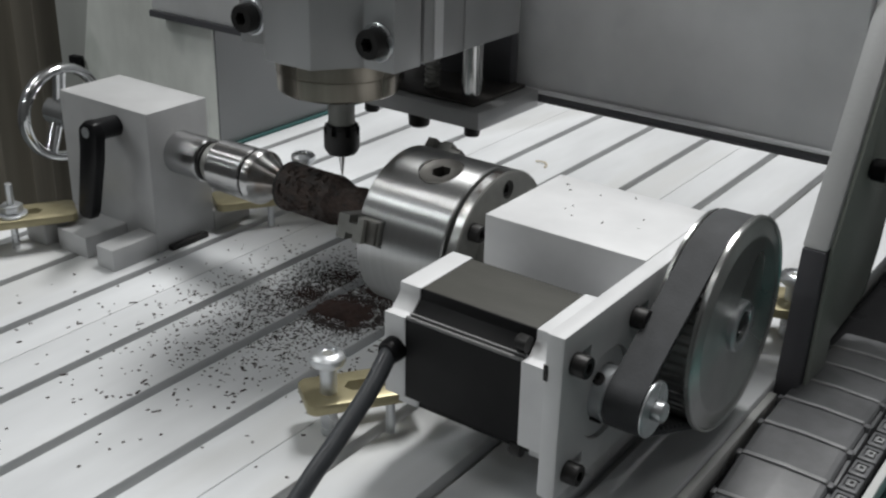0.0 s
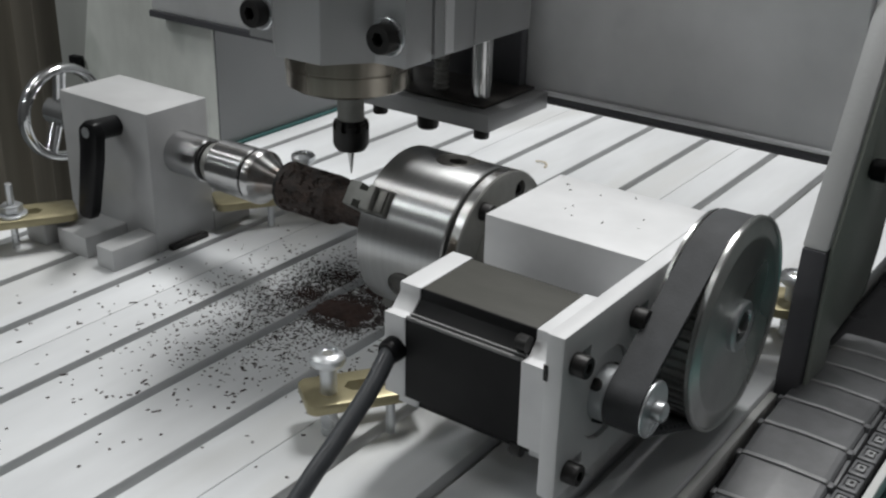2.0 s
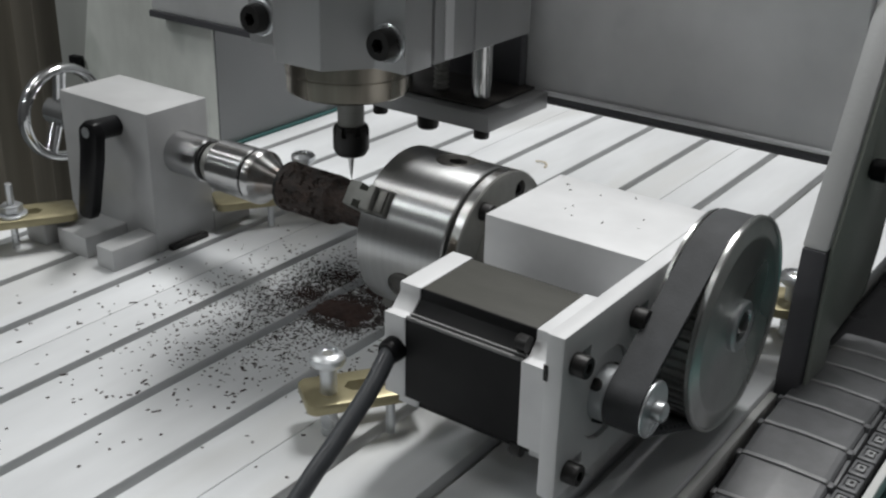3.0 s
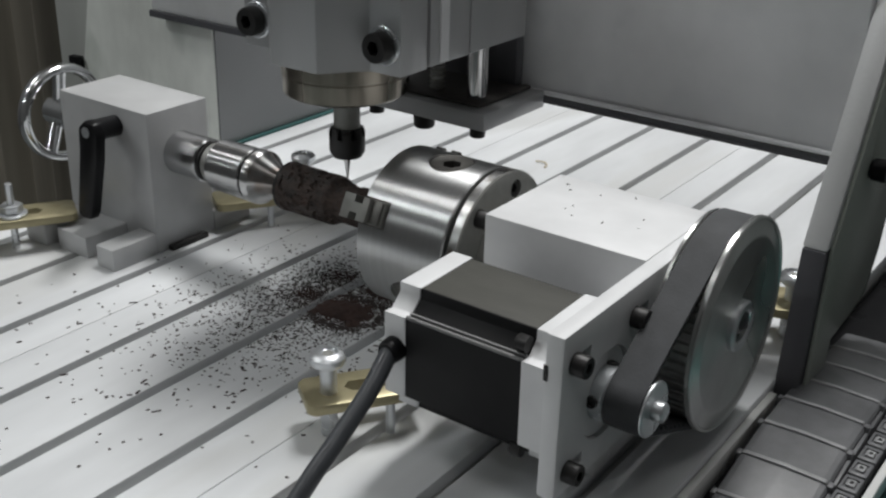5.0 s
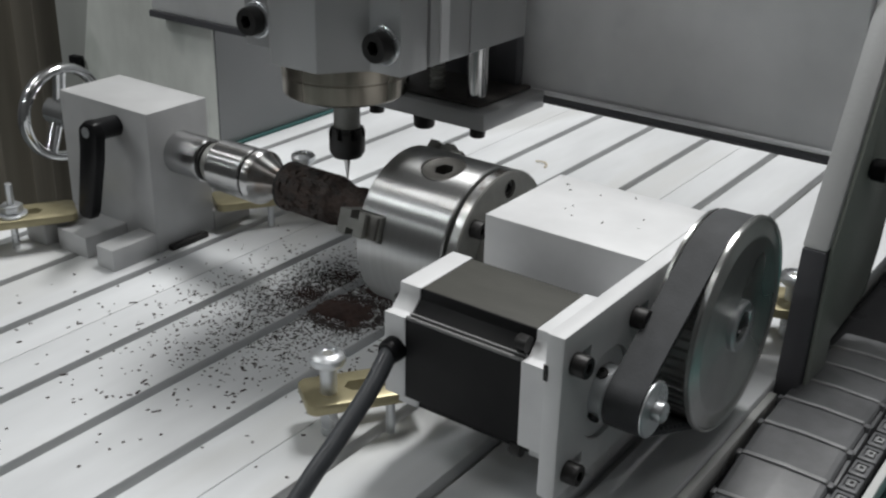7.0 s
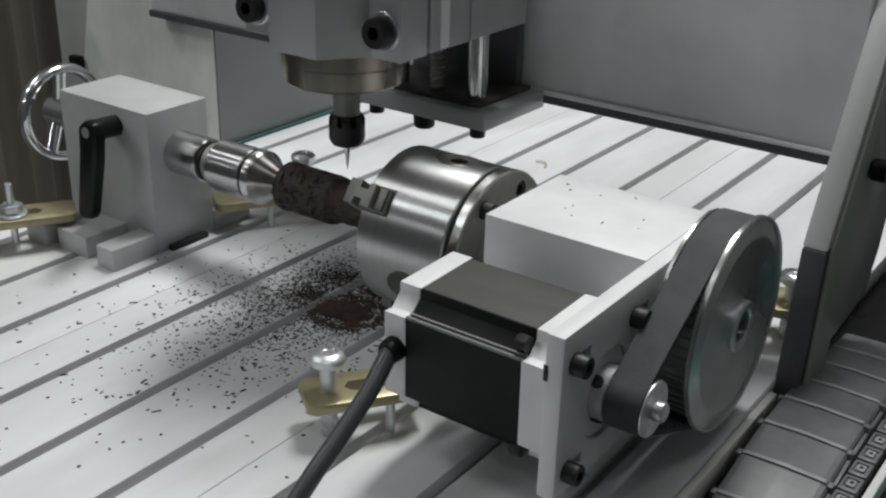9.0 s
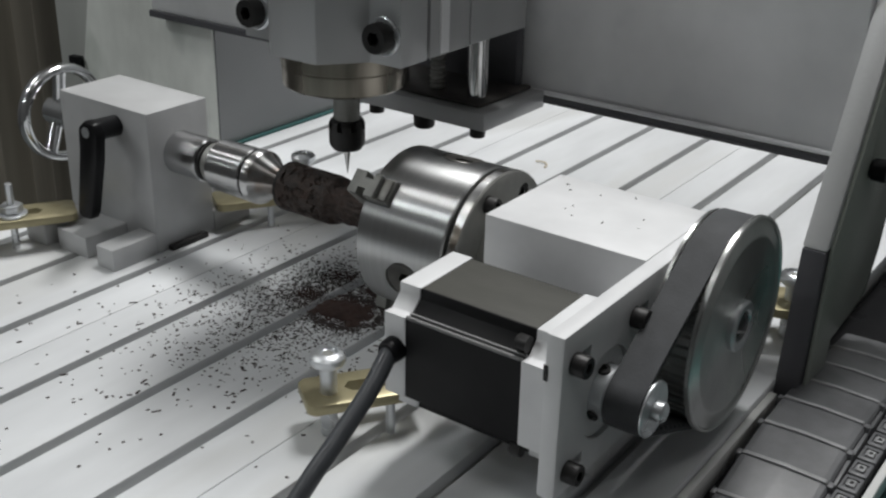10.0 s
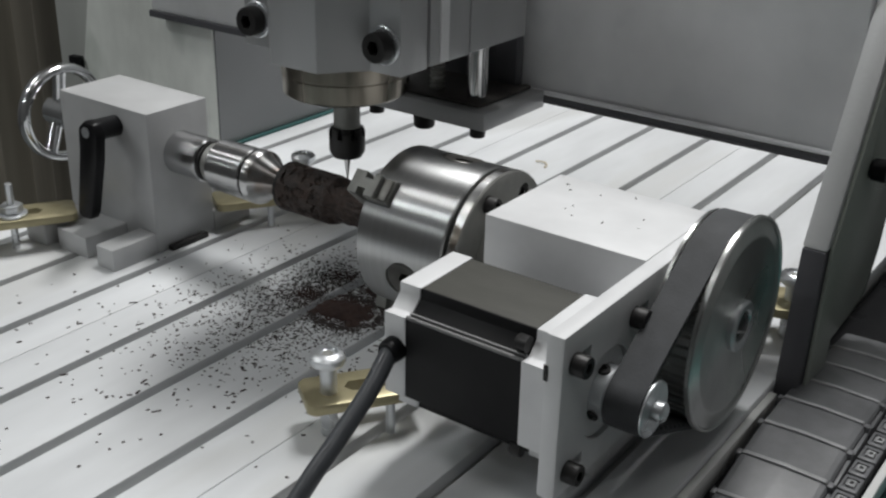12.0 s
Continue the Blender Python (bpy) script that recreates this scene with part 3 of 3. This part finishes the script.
def spindle_head():
    t = thing("spindle_head", "grey aluminium spindle clamp with collet nut and engraving cutter", "spindle", (XS, 0, 78.6))
    top = 250
    front = [(XS - 50, -20.5), (XS - 33.5, -20.5), (XS - 11.6, -41.5), (XS + 17.5, -41.5), (XS + 32.6, -20.5), (XS + 51, -20.5), (XS + 51, 0.2), (XS - 50, 0.2)]
    part("clamp_cap", prism(front, 147.6, top, "z", 0.6), ANOD2, t, "faceted clamp cap")
    part("clamp_back", box(XS - 51, XS + 51, 2.4, 35.6, 148, top, 0.8), ANOD2, t)
    part("carriage_plate", box(XS - 51.6, XS + 51.6, 36, 88, 148.5, top, 1.0), ANOD2, t, "thick grey carriage plate")
    part("slit_shim", box(XS - 48, XS + 49, 0.1, 2.5, 149, top, 0), BLACK, t, "dark gap between the clamp halves")
    part("seam_shim", box(XS - 48, XS + 50, 35.5, 36.1, 149.5, top, 0), BLACK, t)
    part("side_strip", box(XS + 50.8, XS + 51.8, 10, 17, 149, top, 0.3), ANOD, t)
    for s in (-1, 1):
        for z in (161.5, 230):
            part("clamp_bolt", socket_screw((XS + 0.4 + s * 41, -20.6, z), (0, -1, 0), 7.2, 8.5), BLACK, t, "large black socket screw")
            part("washer", lathe([(-22.2, 8.6), (-21.6, 9.4), (-20.6, 9.4)], XS + 0.4 + s * 41, 0, z, "y", 40), ZINC, t)
    part("nose_ring", lathe([(127.4, 27), (127.7, 30.6), (128.6, 31.6), (137.6, 31.9), (138, 31.5), (138.6, 31.5), (139, 32.2), (152, 32.4)], XS - 1, 0, 0, "z", 96), RINGM, t, "bronze-tinted steel nose ring with painted reflection streaks")
    part("nose_cap", lathe([(124.5, 14), (125, 23), (127.6, 26)], XS - 1, 0, 0, "z", 64), JAWM, t)
    part("shaft", lathe([(107, 6.9), (132, 6.9)], XS, 0, 0, "z", 48), JAWM, t, "dull steel spindle shaft")
    nut = lathe([(92.4, 6.0), (92.6, 7.6), (94.6, 8.9), (96, 9.4), (106.4, 9.4), (107.4, 8.7), (108.2, 8.7), (108.6, 7.6)], XS, 0, 0, "z", 72)
    part("collet_nut", carved(nut, [box(XS - 1.4 + 9 * math.cos(a), XS + 1.4 + 9 * math.cos(a), -1.4 + 9 * math.sin(a), 1.4 + 9 * math.sin(a), 103.5, 120, 0) for a in [2 * math.pi * i / 8 + 0.3 for i in range(8)]]), BLACK, t, "black collet nut")
    part("cutter", lathe([(78.6, 0.25), (79.6, 0.4), (88, 1.5), (89.5, 1.75), (94, 1.75)], XS, 0, 0, "z", 24), STEEL2, t, "tapered engraving cutter")
    return t


ZST = z_stage()
HEAD = spindle_head()


# ---- clamps, chips and small things ----
def clamp(p, yaw, label, reach=0, half=13, screw=(-14, 0, 34), bolt=(12, 0), nut=False, rest=16.2):
    """A slotted plate of the given extra reach on a raised support screw (x, y, top) and a slot bolt (x, y)."""
    t = thing("hold_down_clamp", label, "clamp", (0, 0, 0), "hold-down clamps")
    e, w = reach, half
    plate = prism([(-27, -w + 3), (-24, -w), (18 + e, -w), (29 + e, -w + 6), (29 + e, w - 6), (18 + e, w), (-24, w), (-27, w - 3)], rest, rest + 5.3, "z", 1.0)
    slot = prism([(-5, -4.2), (18 + e, -4.2), (22 + e, 0), (18 + e, 4.2), (-5, 4.2), (-8, 0)], 0, 40, "z", 0)
    part("plate", carved(plate, [slot]), BRASS, t, "yellow zinc plated clamp plate")
    sx, sy, top = screw
    s = part("support_screw", lathe([(0.3 + i * 0.5, 3.85 if i % 3 else 3.76) for i in range(int((top - 1) * 2))], sx, sy, 0, "z", 24), ZINC, t, "bright threaded support screw")
    part("screw_head", lathe([(top - 3.4, 5.6), (top - 2.6, 7.3), (top - 0.6, 8.2), (top + 1.4, 8.0), (top + 2.9, 6.4), (top + 3.3, 4.4), (top + 2.2, 3.6)], sx, sy, 0, "z", 40), ZINC, s)
    part("recess", lathe([(top + 2.0, 2.6), (top + 2.4, 2.6)], sx, sy, 0, "z", 6), JAWM, s)
    bx, by = bolt
    part("slot_bolt", rod((bx, by, -6), (bx, by, 42 if nut else rest + 0.2), 2.2), ZINC, t)
    if nut:
        part("washer", lathe([(21.6, 8.6), (21.8, 9.0), (23.2, 9.0), (23.4, 8.6)], bx, by, 0, "z", 36), ZINC, t)
        part("nut", hex_nut((bx, by, 23.5), (0, 0, 1), 6.8, 5), ZINC, t)
    t.matrix_basis = pose(p[0] * MM, p[1] * MM, 0, 0, 0, yaw)
    return t


clamp((46.5, -89.5), 55, "yellow zinc clamp with a tall bright screw beside the motor", 0, 13, (-15.5, -1.7, 38.5), (11, -9))
clamp((-160.4, 51.6), 58, "yellow zinc clamp holding down the tailstock foot", 14, 13, (35, 11, 36), (7, -10.6), False, 13.8)
clamp((-239.5, -60.4), 240, "yellow zinc clamp with a nut and washer on the tailstock foot", 18, 13, (38, 0, 34), (10, 2.5), True)
clamp((156, 112), 200, "yellow zinc clamp with bright screws behind the pulley", 0, 15, (-14, 0, 34), (12, 0), True)


def cable_chain():
    t = thing("cable_chain", "black nylon cable drag chain lying beside the table", "cable chain", (210, 60, -16))
    joints = [(-74, -20), (-48, -17), (-20, -11.5), (7, -5.5), (32, -2), (57.5, -1.2), (82, -1.8), (107, -3.4), (132, -5.6), (157, -8)]
    section = [(189.6, -11), (189.6, -2.4), (190.6, -0.9), (193, -0.3), (210, 0.2), (227, -0.3), (229.6, -0.9), (230.6, -2.4), (230.6, -11)]
    for (ya, za), (yb, zb) in zip(joints, joints[1:]):
        tilt = math.atan2(zb - za, yb - ya)
        place = Matrix.Translation((0, ya, za)) @ Matrix.Rotation(tilt, 4, "X")
        run = math.hypot(yb - ya, zb - za)
        shell = prism(section, 0.05, run - 0.05, "y", 0.25)
        shell.transform(place)
        k = part("link", shell, CHAINM, t, smooth=False)
        ridge = prism([(190.2, -1.4), (191, 0.6), (210, 1.4), (229, 0.6), (229.9, -1.4)], -1.1, 1.3, "y", 0.5)
        ridge.transform(place)
        # The bright line along each ridge is painted with the paler nylon.
        part("ridge", ridge, CHAINL, k, "cross ridge, its caught light painted as a paler colour")
        for x0, x1 in ((188.0, 190.4), (229.8, 232.4)):
            lug = box(x0, x1, -1.6, 2.2, -6, -0.6, 0.4)
            lug.transform(place)
            part("lug", lug, CHAINM, k)
        side = box(230.8, 232.6, 3, run - 2, -11, -3.2, 0.4)
        side.transform(place)
        part("side_plate", side, CHAINM, k)


def small_chain():
    t = thing("small_cable_chain", "narrow black cable chain with square link bosses", "cable chain", (237, 20, -16))
    for i in range(15):
        y = -75 + 14.1 * i
        body = carved(box(233.2, 241.6, y, y + 12.6, -15.8, -7.4, 0.6), [box(234.6, 240.2, y + 2.4, y + 10.2, -8.5, 0, 0)])
        k = part("link", body, CHAINM, t)
        part("boss", carved(box(235.6, 239.4, y + 3.6, y + 8.8, -9.4, -7.0, 0.3), [box(236.7, 238.4, y + 5, y + 7.4, -8.2, 0, 0)]), CHAINL, k)
        part("hinge", rod((233.6, y + 13.3, -11.5), (241.2, y + 13.3, -11.5), 1.6, 12), BLACKP, k)


def side_parts():
    solo("machine_cabinet", box(-283, 330, -420, 330, -860, -21, 2), TEAL, "teal painted steel cabinet under the machine table", "machine cabinet")
    solo("chain_tray", box(181.3, 249, -400, 330, -20.8, -16.1, 1), BLACKP, "black trough beside the table under the cable chain", "tray")
    solo("tray_edge", box(244.6, 248.6, -400, 185, -16, -5.5, 0.8), WHITE, "white painted tray edge", "tray edge")
    solo("side_cover", box(206, 470, 186, 192, -20.8, 240, 1.5), WHITE, "white painted side cover panel", "cover")
    r = thing("linear_rail", "black linear rail with a bright guide rod", "rail", (228, 120, -20))
    part("bar", box(224, 236, 140, 184, -15.8, 12, 0.8), BLACK, r)
    part("guide_rod", rod((243, 140, 6), (243, 184, 6), 4), STEEL2, r)


def chips():
    rnd = random.Random(5)
    b = bmesh.new()
    for i in range(6200):
        if i < 1300:
            x, y = rnd.gauss(-58, 16), rnd.gauss(10, 19)
        elif i < 4500:
            x, y = rnd.gauss(-48, 30), rnd.gauss(-18, 34)
        elif i < 5850:
            q = 2 * math.pi * rnd.random()
            r = 1 + 0.35 * noise.noise(Vector((2 * math.cos(q), 2 * math.sin(q), 1))) + abs(rnd.gauss(0, 0.22))
            x, y = -32 + 19 * r * math.cos(q), -10 + 15 * r * math.sin(q)
        else:
            x, y = rnd.gauss(-70, 55), rnd.gauss(-70, 55)
        base = 0.0
        if i % 620 == 7:
            x, y, base = rnd.uniform(80, 140), rnd.uniform(-20, 30), 92.9
        elif x > 60 or x < -200 or any(abs(x - s) < 4 for s in SLOTS):
            continue
        l, w, h = min(1.7, 0.28 + rnd.expovariate(3.3)), rnd.uniform(0.22, 0.55), rnd.uniform(0.1, 0.4)
        if i > 5850:
            l, w = l * 1.35, w * 1.7
        a = rnd.uniform(0, math.pi)
        ca, sa = math.cos(a), math.sin(a)
        vs = [b.verts.new((x + u * l * ca - v * w * sa, y + u * l * sa + v * w * ca, base + z)) for z, f in ((0.02, 1), (h, 0.6)) for u, v in ((-f, -f), (f, -f), (f, f), (-f, f))]
        for f in ((4, 5, 6, 7), (0, 1, 5, 4), (1, 2, 6, 5), (2, 3, 7, 6), (3, 0, 4, 7)):
            b.faces.new([vs[k] for k in f])
    solo("wood_chips", b, CHIPM, "tiny dark wood chips scattered over the table", "chips", kind="stuff", smooth=False)


def sawdust(cx, cy, rx, ry, h, seed):
    b = bmesh.new()
    n = 110
    off = Vector((seed * 3.1, seed, 0))
    grid = {}
    for i in range(n + 1):
        for j in range(n + 1):
            u, v = 2 * i / n - 1, 2 * j / n - 1
            rr = math.hypot(u, v)
            k = noise.noise(Vector((u * 2, v * 2, 0)) + off) + 0.8 * noise.noise(Vector((u * 6, v * 6, 5)) + off)
            e = max(0.0, 1 - rr * (1 + 0.5 * k)) ** 0.8
            z = h * e * (1 + 0.5 * noise.noise(Vector((u * 9, v * 9, 3)) + off)) if e > 0 else -0.4
            grid[i, j] = b.verts.new((cx + u * rx, cy + v * ry, z))
    for i in range(n):
        for j in range(n):
            b.faces.new((grid[i, j], grid[i + 1, j], grid[i + 1, j + 1], grid[i, j + 1]))
    solo("sawdust_pile", b, DUST, "small pile of fine dark brown sawdust on the table", "sawdust", "sawdust piles", kind="stuff")


def shaving():
    pts = [(2 + 0.02 * k + 6.5 * math.cos(0.22 * k), 232 + 9 * math.sin(0.22 * k), 0.9 + 0.05 * k) for k in range(12)]
    solo("wood_shaving", sweep([(x -75.9, y +25.6, z) for x, y, z in pts], 0.6, 8), BRASSW, "thin pale curled wood shaving on the table", "shaving")


shaving()
cable_chain()
small_chain()
side_parts()
chips()
sawdust(-32, -9, 17, 14, 2.2, 1)
sawdust(-31, 21, 12, 8, 1.2, 2)


def dust_grains():
    rnd = random.Random(11)
    b = bmesh.new()
    for i in range(4700):
        cx, cy, rx, ry = (-32, -10, 11, 9) if i < 2700 else ((-62, -7, 6, 5) if i < 3250 else ((-62, 23, 8, 5) if i < 3800 else (-28, 20, 10, 8)))
        x, y = rnd.gauss(cx, rx), rnd.gauss(cy, ry)
        if any(abs(x - s) < 3.6 for s in SLOTS) and i % 3:
            continue
        r, a, h = rnd.uniform(0.25, 0.7), rnd.uniform(0, 6.3), rnd.uniform(0.2, 0.6)
        q = math.hypot((x - cx) / (1.5 * rx), (y - cy) / (1.5 * ry))
        z = max(0.0, (1.6 if i < 2700 else 0.5) * (1 - q))
        vs = [b.verts.new((x + r * math.cos(a + k * 2.09), y + r * math.sin(a + k * 2.09), z)) for k in range(3)]
        t = b.verts.new((x, y, z + h))
        for k in range(3):
            b.faces.new((vs[k], vs[(k + 1) % 3], t))
    solo("sawdust_grains", b, DUST, "loose brown sawdust grains round the piles", "sawdust", kind="stuff", smooth=False)


dust_grains()


def curtain():
    def fold(i, back):
        return (-1350 + 7.6 * i, 300 + back + 9 * math.sin(i * 0.9) + 6 * math.sin(i * 0.37))

    n = 120
    outline = [fold(i, 0) for i in range(n)] + [fold(i, 5) for i in reversed(range(n))]
    b = prism(outline, -860, 900, "z", 0)
    solo("curtain", b, DARKC, "dark brown hanging curtain with vertical folds behind the machine", "curtain", kind="structure")


curtain()


# ---- motions ----
def motions():
    turns = [(0, 0), (0.6, 0), (0.7, 2.4), (0.9, 9.6), (1.0, 13.5), (1.15, 19.6), (1.25, 20.8), (3.55, 20.8), (3.7, 20.3), (4.2, 17.2), (4.8, 13.9), (5.0, 12.9), (5.5, 10.4), (6.0, 8.2), (6.5, 5.6), (7.0, 3.1), (7.5, 0.6), (7.7, 0), (8.45, 0), (8.55, 2.4), (8.8, 13.5), (9.0, 22.2), (9.15, 27.9), (9.25, 28.6), (12.0, 28.6)]
    for ob, x, y, z, ratio in ((CHUCK, 0, 0, ZA, 1), (WORK, -40, 0, ZA, 1), (BIGP, 170, 0, ZA, 1), (SMALLP, 170, MY, MZ, BR / SR)):
        walk(ob, [(s, pose(x * MM, y * MM, z * MM, -a * ratio)) for s, a in turns])
    xs = [(0, -6.4), (0.6, -6.4), (0.75, -5.2), (1.0, -2.2), (1.2, 0), (3.6, 0), (3.9, -1.4), (4.2, -2.7), (12.0, -2.7)]
    zs = [(0, -4.9), (0.1, -3.8), (0.3, -1.2), (0.42, 0.3), (0.6, 0.8), (1.2, 0.8), (1.35, 0.5), (1.5, 0), (2.0, -1.38), (2.5, -2.9), (3.0, -4.2), (3.5, -5.6), (3.65, -5.9), (7.8, -5.9), (7.95, -4.4), (8.2, -0.2), (8.35, 0.8), (9.2, 0.8), (9.35, 0.5), (9.5, 0), (10.0, -1.6), (10.5, -2.9), (11.0, -4.2), (11.5, -5.5), (11.65, -5.8), (12.0, -5.8)]

    def value(rows, s):
        for (a, u), (b, w) in zip(rows, rows[1:]):
            if a <= s <= b:
                return u + (w - u) * (s - a) / (b - a)
        return rows[-1][1]

    walk(ZST, [(s, pose((XS + x) * MM, 0.100, 0.094)) for s, x in xs])
    times = sorted({s for s, _ in xs} | {s for s, _ in zs})
    walk(HEAD, [(s, pose((XS + value(xs, s)) * MM, 0, (78.6 + value(zs, s)) * MM)) for s in times])


motions()
